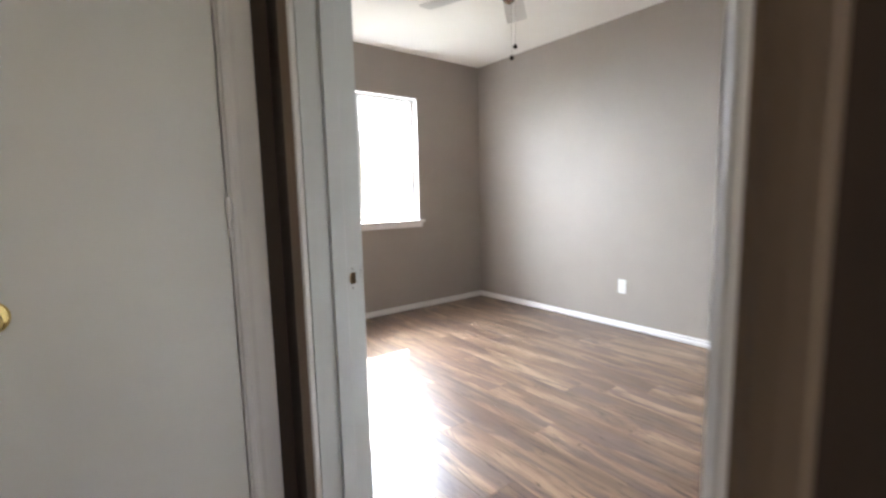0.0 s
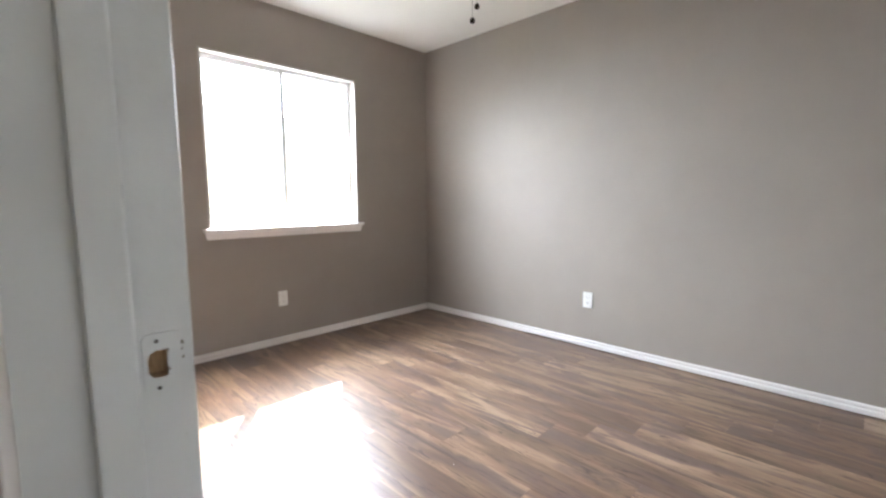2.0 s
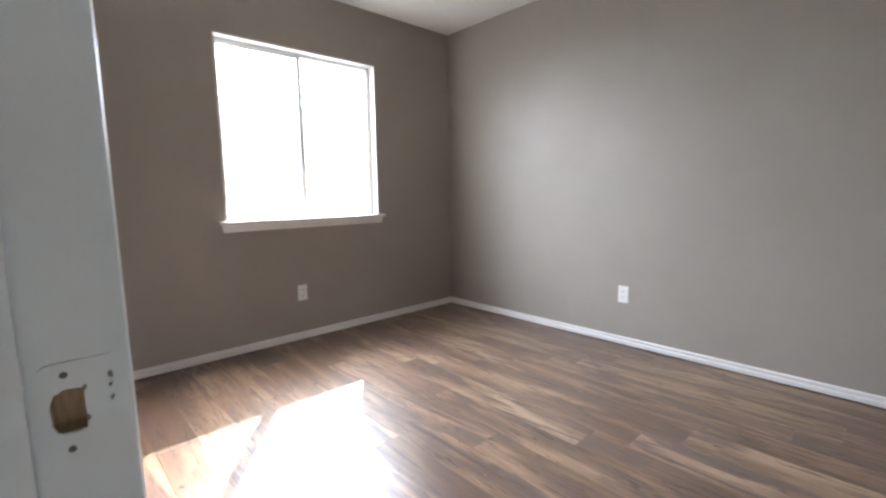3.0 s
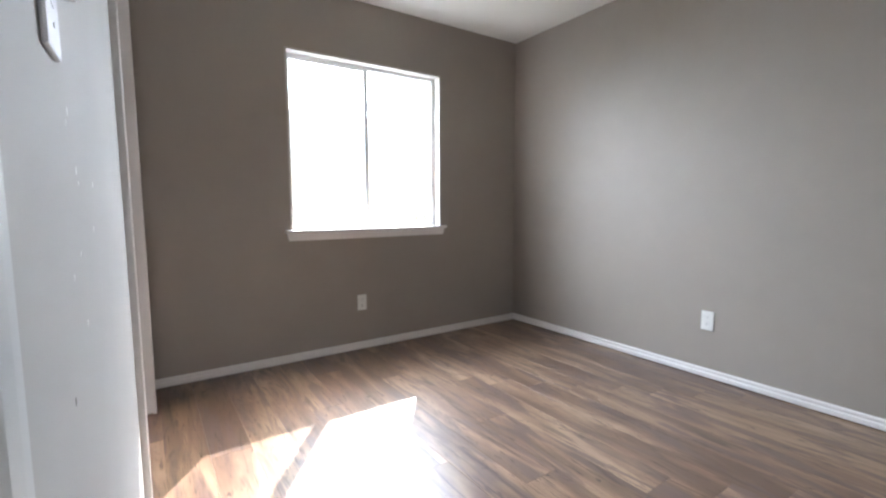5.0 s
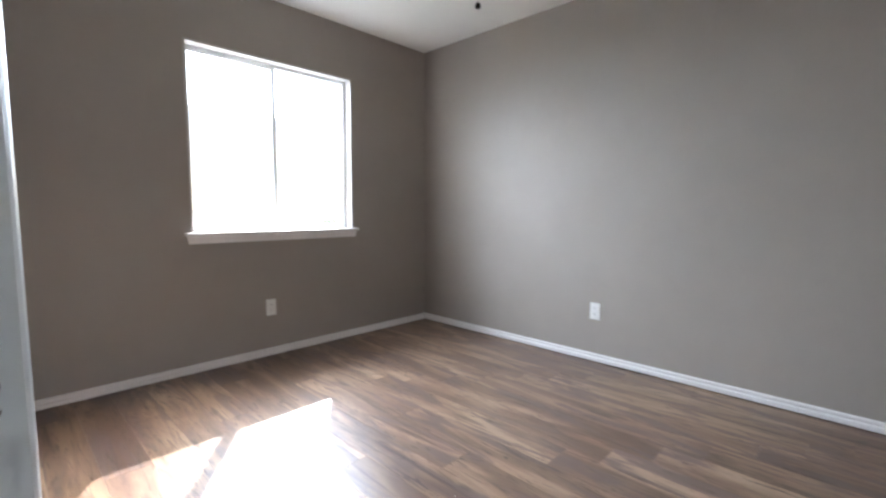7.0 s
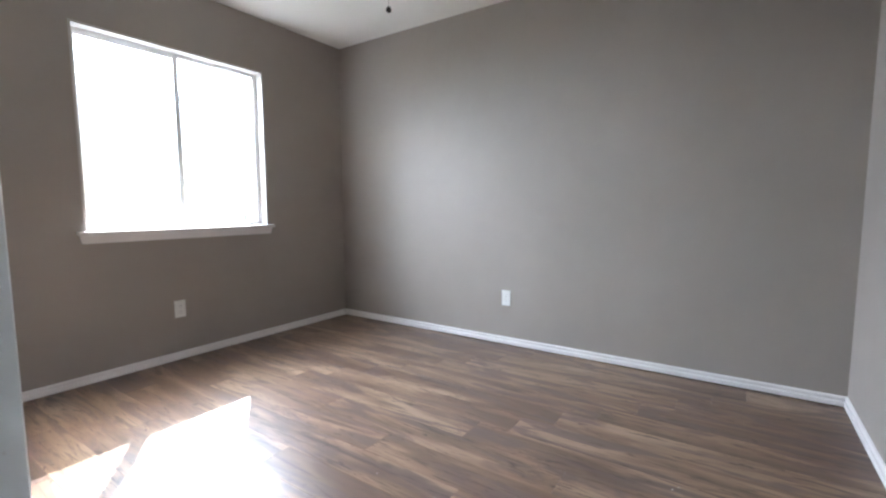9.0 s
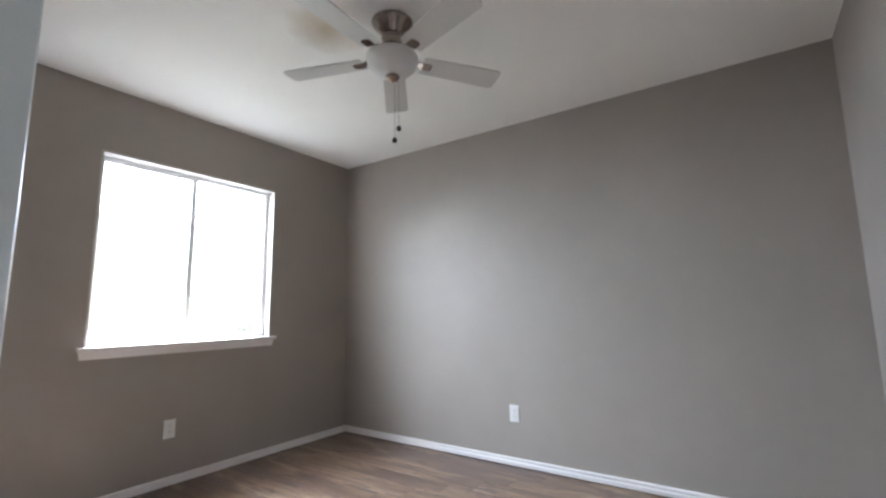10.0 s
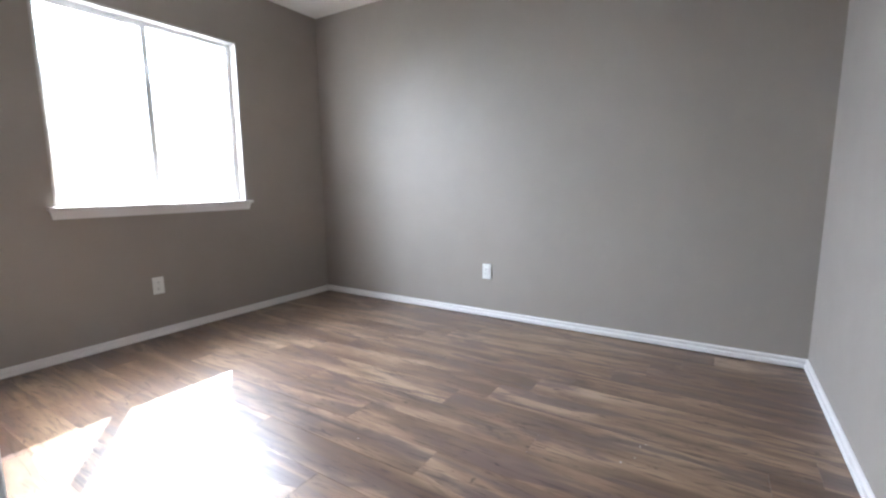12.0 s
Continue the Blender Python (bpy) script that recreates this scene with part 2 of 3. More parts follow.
_b.inputs["Base Color"].default_value = (0.8, 0.8, 0.78, 1)
_b.inputs["Transmission Weight"].default_value = 0.25
# ---- shapes ----


def finish(name, bm, mat, parent=None, label="", smooth=False):
    me = bpy.data.meshes.new(name)
    bmesh.ops.recalc_face_normals(bm, faces=bm.faces)
    if smooth:
        for f in bm.faces:
            f.smooth = True
    bm.to_mesh(me)
    bm.free()
    me.materials.append(mat)
    ob = new(name, me)
    if parent:
        ob.parent = parent
    if label:
        tagged(ob, label)
    return ob


part = finish


def add_box(bm, x0, x1, y0, y1, z0, z1, bevel=0.0):
    r = bmesh.ops.create_cube(bm, size=1.0, matrix=Matrix.Translation(((x0 + x1) / 2, (y0 + y1) / 2, (z0 + z1) / 2)) @ Matrix.Diagonal((abs(x1 - x0), abs(y1 - y0), abs(z1 - z0), 1)))
    if bevel:
        edges = list({e for v in r["verts"] for e in v.link_edges})
        bmesh.ops.bevel(bm, geom=edges, offset=bevel, segments=2, affect="EDGES", profile=0.6)


def boxes(*dims, bevel=0.0):
    bm = bmesh.new()
    for d in dims:
        add_box(bm, *d, bevel=bevel)
    return bm


def lathe(profile, steps=40, centre=(0, 0, 0), axis="z"):
    """A turned solid: profile rows of (radius, height)."""
    bm = bmesh.new()
    rings = []
    for r, h in profile:
        ring = []
        for i in range(steps):
            a = 2 * math.pi * i / steps
            p = (r * math.cos(a), r * math.sin(a), h)
            if axis == "y":
                p = (p[0], p[2], p[1])
            ring.append(bm.verts.new(Vector(p) + Vector(centre)))
        rings.append(ring)
    for a, b in zip(rings, rings[1:]):
        for i in range(steps):
            bm.faces.new((a[i], a[(i + 1) % steps], b[(i + 1) % steps], b[i]))
    bm.faces.new(rings[0])
    bm.faces.new(rings[-1])
    return bm


def profile_run(bm, profile, p, q, out):
    """Sweeps a trim profile of (depth, height) rows along the floor line p-q; out is the way out of the wall."""
    a, b, o = Vector(p), Vector(q), Vector(out)
    ends = []
    for base in (a, b):
        ends.append([bm.verts.new(base + o * d + Vector((0, 0, h))) for d, h in profile])
    n = len(profile)
    for i in range(n):
        bm.faces.new((ends[0][i], ends[0][(i + 1) % n], ends[1][(i + 1) % n], ends[1][i]))
    bm.faces.new(ends[0])
    bm.faces.new(ends[1])


CASING = [(0.0, 0.0), (0.009, 0.0), (0.0115, 0.06), (0.0115, 0.16), (0.008, 0.22), (0.0085, 0.32), (0.013, 0.45), (0.0155, 0.70), (0.0155, 0.93), (0.013, 1.0), (0.0, 1.0)]


def casing_leg(bm, wall, side, y_in, z0, z1, width=0.057, thick=1.0, rows=CASING):
    """An upright moulded casing on the wall plane x = wall; side is the way out (+1 or -1); y_in its inner edge, width signed."""
    lo = [bm.verts.new((wall + side * d * thick, y_in + width * w, z0)) for d, w in rows]
    hi = [bm.verts.new((wall + side * d * thick, y_in + width * w, z1)) for d, w in rows]
    n = len(rows)
    for i in range(n):
        bm.faces.new((lo[i], lo[(i + 1) % n], hi[(i + 1) % n], hi[i]))
    bm.faces.new(lo)
    bm.faces.new(hi)


def casing_head(bm, wall, side, ya, yb, z_in, height=0.057):
    rows = CASING
    lo = [bm.verts.new((wall + side * d, ya, z_in + height * w)) for d, w in rows]
    hi = [bm.verts.new((wall + side * d, yb, z_in + height * w)) for d, w in rows]
    n = len(rows)
    for i in range(n):
        bm.faces.new((lo[i], lo[(i + 1) % n], hi[(i + 1) % n], hi[i]))
    bm.faces.new(lo)
    bm.faces.new(hi)


def structure(ob, label, category=""):
    return tagged(ob, label, category, kind="structure")


# ---- setting ----
floor = structure(finish("floor", boxes((XHL - 0.1, 0.16, YHB, 0.16, -0.12, -0.009)), SUBFLOOR), "rustic brown wood-look plank floor with dark streaks", "floor")
structure(finish("ceiling", boxes((XHL - 0.12, 0.16, YHB, 0.16, H, H + 0.14)), CEILING), "white textured ceiling with a faint tan patch by the fan", "ceiling")
structure(finish("wall_east", boxes((0.0, 0.14, Y0 - 0.12, 0.16, 0.0, H)), TAUPE), "plain taupe painted wall lit by the window", "wall")
structure(finish("wall_north", boxes((X0 - 0.7, WX0, 0.0, 0.16, 0.0, H), (WX1, 0.0, 0.0, 0.16, 0.0, H), (WX0, WX1, 0.0, 0.16, 0.0, WZ0 - 0.02), (WX0, WX1, 0.0, 0.16, WZ1, H)), TAUPE),
          "taupe painted wall round a white sliding window", "wall")
structure(finish("wall_south", boxes((X0, 0.0, Y0 - 0.12, Y0, 0.0, H)), TAUPE), "taupe painted wall behind the open door", "wall")
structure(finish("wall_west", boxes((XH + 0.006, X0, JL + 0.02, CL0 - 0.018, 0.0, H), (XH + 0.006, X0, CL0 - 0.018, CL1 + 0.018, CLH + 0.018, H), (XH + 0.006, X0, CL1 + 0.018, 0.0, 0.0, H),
                                    (XH + 0.006, X0, JR - 0.02, JL + 0.02, DOOR_H + 0.02, H), (XH + 0.006, X0, Y0 - 0.12, JR - 0.02, 0.0, H)), PALE_WALL),
          "pale grey wall with light switch beside the doorway", "wall")
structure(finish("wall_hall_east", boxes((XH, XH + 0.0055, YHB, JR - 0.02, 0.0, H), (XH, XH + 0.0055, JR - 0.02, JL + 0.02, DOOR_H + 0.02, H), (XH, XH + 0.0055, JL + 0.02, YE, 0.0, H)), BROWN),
          "dark brown hall wall beside the doorway", "wall")
LX0, LX1 = -3.518, -3.060     # linen closet door
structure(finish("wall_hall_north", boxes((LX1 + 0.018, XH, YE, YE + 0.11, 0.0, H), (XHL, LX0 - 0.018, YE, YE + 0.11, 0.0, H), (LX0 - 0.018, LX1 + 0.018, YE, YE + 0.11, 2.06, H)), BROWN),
          "dark brown hall end wall round a narrow white door", "wall")
# unseen closing walls; their openings are added to bring daylight into the hall
structure(finish("wall_hall_west", boxes((XHL - 0.1, XHL, YHB, -4.52, 0.0, H), (XHL - 0.1, XHL, -4.12, YE + 0.11, 0.0, H), (XHL - 0.1, XHL, -4.52, -4.12, 2.1, H)), TAUPE), "unseen taupe hall wall with an opening added to let light in", "wall")
structure(finish("wall_hall_south", boxes((XHL, -3.85, YHB, YHB + 0.1, 0.0, H), (-3.25, XH, YHB, YHB + 0.1, 0.0, H), (-3.85, -3.25, YHB, YHB + 0.1, 2.1, H)), BROWN), "unseen dark brown hall wall with an opening added to let light in", "wall")
structure(finish("wall_closet", boxes((X0 - 0.72, X0 - 0.66, -2.10, 0.0, 0.0, H), (X0 - 0.66, XH, -2.10, -2.04, 0.0, H)), TAUPE), "plain closet inner wall", "wall")
structure(finish("wall_outer_east", boxes((XH + 0.006, 0.14, Y0 - 0.3, Y0 - 0.121, 0.0, H)), TAUPE), "plain wall behind the room", "wall")
# unseen tan walls, added as reflectors to send warm light into the hall
structure(finish("wall_yard", boxes((-9.0, 3.0, -10.4, -10.2, -0.3, 3.4)), TAN_BOUNCE), "unseen tan reflector wall added behind the house", "wall")
structure(finish("wall_side_yard", boxes((-6.6, -6.4, -10.2, 3.0, -0.3, 3.2)), TAN_BOUNCE), "unseen tan reflector wall added beside the house", "wall")
structure(finish("ground", boxes((-1500, 1500, -1500, 1500, -0.5, -0.3)), EARTH), "sunlit dry grass outside the window", "ground")

# baseboards with a stepped double edge
BASE = [(0, 0.007), (0.0125, 0.007), (0.014, 0.009), (0.014, 0.028), (0.0120, 0.0312), (0.0015, 0.0326), (0.0015, 0.0420), (0.0105, 0.0440), (0.0105, 0.051), (0.0070, 0.056), (0.004, 0.0585), (0, 0.0585)]
for nm, p, q, out in (("baseboard_north", (X0 + 0.016, 0, 0), (-0.013, 0, 0), (0, -1, 0)), ("baseboard_east", (0, 0, 0), (0, Y0, 0), (-1, 0, 0)), ("baseboard_south", (X0, Y0, 0), (-0.013, Y0, 0), (0, 1, 0)),
                      ("baseboard_west", (X0, JL + 0.081, 0), (X0, CL0 - 0.062, 0), (1, 0, 0)), ("baseboard_corner", (X0, CL1 + 0.062, 0), (X0, -0.0135, 0), (1, 0, 0))):
    bm = bmesh.new()
    profile_run(bm, [(d, h - (0.003 if nm == "baseboard_north" else 0.0)) for d, h in BASE], p, q, out)
    structure(finish(nm, bm, TRIM), "white painted moulded baseboard with a double edge", "baseboard")

# ---- doorway of the room: jambs, stops, casings ----
doorway = structure(new("doorway"), "white painted door frame with worn paint, latch side toned darker for shade", "door frame")
SZ0, SZ1, SX0, SX1 = 0.9135, 0.9405, -2.864, -2.8465   # latch pocket
part("jamb", boxes((XH, SX0, JL, JL + 0.019, 0, DOOR_H), (SX1, X0, JL, JL + 0.019, 0, DOOR_H), (SX0, SX1, JL, JL + 0.019, 0, SZ0), (SX0, SX1, JL, JL + 0.019, SZ1, DOOR_H)), SHADED_JAMB_PAINT, doorway)
part("jamb", boxes((XH, X0, JR - 0.019, JR, 0, DOOR_H)), TRIM, doorway)
part("head_jamb", boxes((XH, X0, JR - 0.019, JL + 0.019, DOOR_H, DOOR_H + 0.019)), SHADED_JAMB_PAINT, doorway)
part("stop", boxes((-2.905, -2.872, JL - 0.011, JL - 0.0005, 0, DOOR_H - 0.012), bevel=0.0025), SHADED_JAMB_PAINT, doorway)
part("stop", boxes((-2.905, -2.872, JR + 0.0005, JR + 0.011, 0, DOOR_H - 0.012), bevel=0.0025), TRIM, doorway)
part("head_stop", boxes((-2.905, -2.872, JR + 0.0005, JL - 0.0005, DOOR_H - 0.0115, DOOR_H - 0.0005), bevel=0.0025), SHADED_JAMB_PAINT, doorway)
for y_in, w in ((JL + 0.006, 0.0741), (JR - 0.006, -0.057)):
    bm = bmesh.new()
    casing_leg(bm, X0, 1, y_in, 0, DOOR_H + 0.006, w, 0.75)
    part("casing", bm, SHADED_JAMB_PAINT if w > 0 else TRIM, doorway)
for y_in, w in ((JL + 0.006, 0.057), (JR - 0.006, -0.057)):
    bm = bmesh.new()
    casing_leg(bm, XH, -1, y_in, 0, DOOR_H + 0.006, w, 1.0, CASING[:5] + [(0.0, 0.22)])
    part("casing_bead", bm, TRIM, doorway, "white inner bead of the casing")
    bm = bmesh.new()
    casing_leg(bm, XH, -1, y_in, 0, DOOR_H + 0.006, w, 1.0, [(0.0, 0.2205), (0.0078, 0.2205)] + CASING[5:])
    part("casing", bm, BROWN_TRIM, doorway, "light brown face of the hall casing")
for wall, side, mat in ((X0, 1, TRIM), (XH, -1, BROWN_TRIM)):
    bm = bmesh.new()
    casing_head(bm, wall, side, JR - 0.063, JL + 0.063, DOOR_H + 0.0065)
    part("head_casing", bm, mat, doorway)
part("latch_pocket", boxes((SX0, SX1, JL + 0.0165, JL + 0.0185, SZ0, SZ1), (SX0, SX0 + 0.0015, JL + 0.002, JL + 0.0165, SZ0, SZ1), (SX1 - 0.0015, SX1, JL + 0.002, JL + 0.0165, SZ0, SZ1),
                           (SX0, SX1, JL + 0.002, JL + 0.0165, SZ0 - 0.001, SZ0 + 0.0005), (SX0, SX1, JL + 0.002, JL + 0.0165, SZ1 - 0.0005, SZ1 + 0.001)), RAW, doorway, "raw wood in the latch hole")


def strike_plate():
    """Painted-over strike with rounded corners, a latch hole and two screws."""
    bm = bmesh.new()
    y1, y2 = JL - 0.0004, JL - 0.0016
    x0, x1, z0, z1, r = -2.8672, X0 - 0.001, 0.8985, 0.9555, 0.006
    outer = []
    for cx, cz, a0 in ((x1 - 0.001, z1 - 0.001, 0), (x0 + r, z1 - r, 90), (x0 + r, z0 + r, 180), (x1 - 0.001, z0 + 0.001, 270)):
        rr = r if cx < -2.85 else 0.001
        for k in range(6):
            a = radians(a0 + 18 * k)
            outer.append((cx + rr * math.cos(a), cz + rr * math.sin(a)))
    inner = []
    mx, mz, hx, hz = (SX0 + SX1) / 2, (SZ0 + SZ1) / 2, (SX1 - SX0) / 2, (SZ1 - SZ0) / 2
    for k in range(24):
        # an uneven, paint-clogged opening: straight towards the room, bowed on the far side
        a = radians(15 * k + 7.5)
        c, q = math.cos(a), math.sin(a)
        power = 0.42 if c > 0 else 0.75
        wob = 1.0 - 0.07 * math.sin(5 * a + 1.2) ** 2 - (0.12 if c > 0.2 and abs(q) < 0.5 else 0.0)
        inner.append((mx + hx * 0.98 * wob * math.copysign(abs(c) ** power, c), mz + hz * 0.98 * wob * math.copysign(abs(q) ** power, q)))
    loops = [[bm.verts.new((x, y, z)) for x, z in pts] for pts, y in ((outer, y1), (outer, y2), (inner, y2), (inner, y1))]
    n = len(outer)
    for a, b in zip(loops, loops[1:] + loops[:1]):
        for i in range(n):
            bm.faces.new((a[i], a[(i + 1) % n], b[(i + 1) % n], b[i]))
    return bm


plate = part("strike_plate", strike_plate(), SHADED_JAMB_PAINT, doorway, "painted-over strike plate")
for z in (0.9050, 0.9485):
    part("screw", lathe([(0.0019, -0.0022), (0.0018, -0.0016), (0.0012, -0.0014), (0.0010, -0.0018)], 14, (-2.856, JL, z), "y"), SCREW, plate, "dark screw")



def flake(rnd, r, thick=0.0006):
    """A small uneven flat patch in the xz plane, facing -y."""
    bm = bmesh.new()
    pts = []
    for k in range(9):
        a = 2 * math.pi * k / 9
        q = r * rnd.uniform(0.55, 1.25)
        pts.append((q * math.cos(a) * 0.7, q * math.sin(a) * 1.25))
    lo = [bm.verts.new((x, 0, z)) for x, z in pts]
    hi = [bm.verts.new((x * 0.85, -thick, z * 0.85)) for x, z in pts]
    for i in range(9):
        bm.faces.new((lo[i], lo[(i + 1) % 9], hi[(i + 1) % 9], hi[i]))
    bm.faces.new(hi)
    return bm


chips = random.Random(5)
for x, z, r in ((-2.8355, 0.943, 0.0018), (-2.8360, 0.937, 0.0013), (-2.8355, 0.929, 0.0016), (-2.8475, 0.921, 0.0018), (-2.8475, 0.9385, 0.0016)):
    ob = part("paint_chip", flake(chips, r), CHIP, doorway, "bare wood where paint has chipped")
    ob.matrix_basis = pose(x, JL - 0.0018, z)

# ---- doors ----


def knob_set(parent, x, face_y, z, way):
    """A round brass knob with its rose on a door face y = face_y; way is the way out."""
    rose = lathe([(0.031, 0), (0.031, 0.003), (0.028, 0.007), (0.015, 0.010), (0.012, 0.012)], 32, (0, 0, 0), "y")
    ball = lathe([(0.010, 0.010), (0.010, 0.024), (0.017, 0.030), (0.024, 0.038), (0.0265, 0.046), (0.0255, 0.053), (0.021, 0.059), (0.013, 0.0625), (0.004, 0.0635)], 32, (0, 0, 0), "y")
    for nm, bm in (("knob_rose", rose), ("knob", ball)):
        bmesh.ops.transform(bm, matrix=Matrix.Translation((x, face_y, z)) @ Matrix.Diagonal((1, way, 1, 1)), verts=bm.verts)
        part(nm, bm, BRASS, parent, "polished brass knob", True)


def hinge_barrel(parent, x, y, z, mat):
    h = 0.089
    bm = bmesh.new()
    for k in range(5):
        seg = lathe([(0.0052, z - h / 2 + k * h / 5 + 0.0004), (0.0058, z - h / 2 + k * h / 5 + 0.001), (0.0058, z - h / 2 + (k + 1) * h / 5 - 0.001), (0.0052, z - h / 2 + (k + 1) * h / 5 - 0.0004)], 16, (x, y, 0))
        me = bpy.data.meshes.new("t")
        seg.to_mesh(me)
        seg.free()
        bm.from_mesh(me)
        bpy.data.meshes.remove(me)
    return part("hinge", bm, mat, parent, "painted hinge barrel")


# narrow linen closet door at the hall's end
linen = structure(new("door_1"), "closed narrow white flush door with brass knob", "door")
part("slab", boxes((LX0, LX1 - 0.0035, YE + 0.004, YE + 0.039, 0.012, 2.035), bevel=0.0015), DOOR_PAINT, linen)
knob_set(linen, LX0 + 0.063, YE + 0.004, 0.913, -1)
hinge_barrel(linen, LX1 - 0.001, YE - 0.004, 1.068, TRIM)
lframe = structure(new("door_frame_1"), "white painted frame of the narrow hall door", "door frame")
part("jamb", boxes((LX1, LX1 + 0.018, YE, YE + 0.11, 0, 2.06)), TRIM, lframe)
part("jamb", boxes((LX0 - 0.018, LX0 - 0.003, YE, YE + 0.11, 0, 2.06)), TRIM, lframe)
part("head_jamb", boxes((LX0 - 0.003, LX1, YE, YE + 0.11, 2.042, 2.06)), TRIM, lframe)
for x_in, w in ((LX1 + 0.004, 0.067), (LX0 - 0.006, -0.067)):
    bm = bmesh.new()
    casing_leg(bm, 0, 1, 0, 0, 2.052, 0.067)
    m = Matrix(((0, 1 if w > 0 else -1, 0, x_in), (-1, 0, 0, YE), (0, 0, 1, 0), (0, 0, 0, 1)))
    bmesh.ops.transform(bm, matrix=m, verts=bm.verts)
    part("casing", bm, TRIM, lframe)
bm = bmesh.new()
add_box(bm, LX0 - 0.073, LX1 + 0.071, YE - 0.0145, YE, 2.0525, 2.107, 0.003)
part("head_casing", bm, TRIM, lframe)
structure(finish("closet_back", boxes((LX0 - 0.1, LX1 + 0.1, YE + 0.3, YE + 0.34, 0, H)), TAUPE), "plain back of the linen closet", "wall")

# the room's own door, swung open along the wall
room_door = structure(new("door_2"), "white flush door swung open against the wall, brass knobs", "door")
W = 0.762
part("slab", boxes((0.002, W, 0.007, 0.042, 0.012, 2.035), bevel=0.0015), DOOR_PAINT, room_door)
knob_set(room_door, W - 0.062, 0.042, 0.930, 1)
knob_set(room_door, W - 0.062, 0.007, 0.930, -1)


def hinge_leaf():
    """A painted leaf with two rounded corners on the door's edge."""
    bm = bmesh.new()
    h, w, r = 0.089, 0.033, 0.014
    pts = [(0.006, -h / 2), (0.006, h / 2)]
    for cz, a0 in ((h / 2 - r, 90), (-h / 2 + r, 0)):
        for k in range(7):
            a = radians(a0 - 15 * k)
            pts.append((0.006 + w - r + r * math.cos(a), cz + r * math.sin(a)))
    lo = [bm.verts.new((0.0021, y, z + 1.077)) for y, z in pts]
    hi = [bm.verts.new((0.0004, y, z + 1.077)) for y, z in pts]
    n = len(pts)
    for i in range(n):
        bm.faces.new((lo[i], lo[(i + 1) % n], hi[(i + 1) % n], hi[i]))
    bm.faces.new(lo)
    bm.faces.new(hi)
    return bm


leaf = part("hinge_leaf", hinge_leaf(), TRIM, room_door, "painted-over hinge leaf")
for y, z in ((0.017, 1.112), (0.026, 1.077), (0.017, 1.042)):
    bm = lathe([(0.0023, 0.0), (0.0021, 0.0008), (0.0010, 0.0010)], 14)
    bmesh.ops.transform(bm, matrix=Matrix.Translation((0.0005, y, z)) @ Matrix.Rotation(radians(-90), 4, "Y"), verts=bm.verts)
    part("screw", bm, SCREW, leaf, "dark screw")
hinge_barrel(room_door, 0.0, 0.0, 1.077, TRIM)
room_door.matrix_world = pose(-2.8235, -3.4465, 0, 0, 0, 1.3)

# ---- closet opening ----
closet = structure(new("closet_frame"), "white cased closet opening without doors", "door frame")
part("jamb", boxes((XH, X0, CL0 - 0.018, CL0, 0, CLH)), TRIM, closet)
part("jamb", boxes((XH, X0 + 0.019, CL1, CL1 + 0.018, 0.006, CLH), (X0 + 0.009, X0 + 0.020, CL1 + 0.0005, CL1 + 0.0175, 0.0, 0.006)), TRIM, closet)
part("head_jamb", boxes((XH, X0, CL0 - 0.018, CL1 + 0.018, CLH, CLH + 0.018)), TRIM, closet)
for y_in, w in ((CL0 - 0.005, -0.057), (CL1 + 0.005, 0.057)):
    bm = bmesh.new()
    casing_leg(bm, X0, 1, y_in, 0, CLH + 0.005, w, 1.25)
    part("casing", bm, TRIM, closet)
bm = bmesh.new()
casing_head(bm, X0, 1, CL0 - 0.062, CL1 + 0.062, CLH + 0.0055)
bmesh.ops.transform(bm, matrix=Matrix.Translation((X0, 0, 0)) @ Matrix.Diagonal((1.25, 1, 1, 1)) @ Matrix.Translation((-X0, 0, 0)), verts=bm.verts)
part("head_casing", bm, TRIM, closet)

# the closet wall stands a little out of square with the doorway
SKEW = 0.0205
for nm in ("wall_west", "baseboard_west", "baseboard_corner"):
    for v in bpy.data.objects[nm].data.vertices:
        if v.co.y > JL + 0.02 and v.co.x > X0 - 0.02:
            v.co.x += SKEW * (v.co.y - JL - 0.02)
for ob in closet.children:
    for v in ob.data.vertices:
        if v.co.x > X0 - 0.02:
            v.co.x += SKEW * (v.co.y - JL - 0.02)

# ---- window ----
window = structure(new("window_1"), "white two-pane sliding window, very bright outside", "window")
part("reveal", boxes((WX0, WX0 + 0.012, -0.0015, 0.155, WZ0, WZ1)), REVEAL, window)
part("reveal", boxes((WX1 - 0.012, WX1, -0.0015, 0.155, WZ0, WZ1)), REVEAL, window)
part("reveal", boxes((WX0 + 0.012, WX1 - 0.012, -0.0015, 0.155, WZ1 - 0.012, WZ1)), REVEAL, window)
FX0, FX1, FZ0, FZ1 = WX0 + 0.012, WX1 - 0.012, WZ0, WZ1 - 0.012
part("window_frame", boxes((FX0, FX0 + 0.032, 0.072, 0.135, FZ0, FZ1), (FX1 - 0.032, FX1, 0.072, 0.135, FZ0, FZ1), (FX0 + 0.032, FX1 - 0.032, 0.072, 0.135, FZ1 - 0.024, FZ1), (FX0 + 0.032, FX1 - 0.032, 0.072, 0.135, FZ0, FZ0 + 0.03)), VINYL, window)
MX = -1.390
part("meeting_rail", boxes((MX - 0.017, MX + 0.017, 0.072, 0.128, FZ0 + 0.03, FZ1 - 0.024), bevel=0.002), VINYL, window)
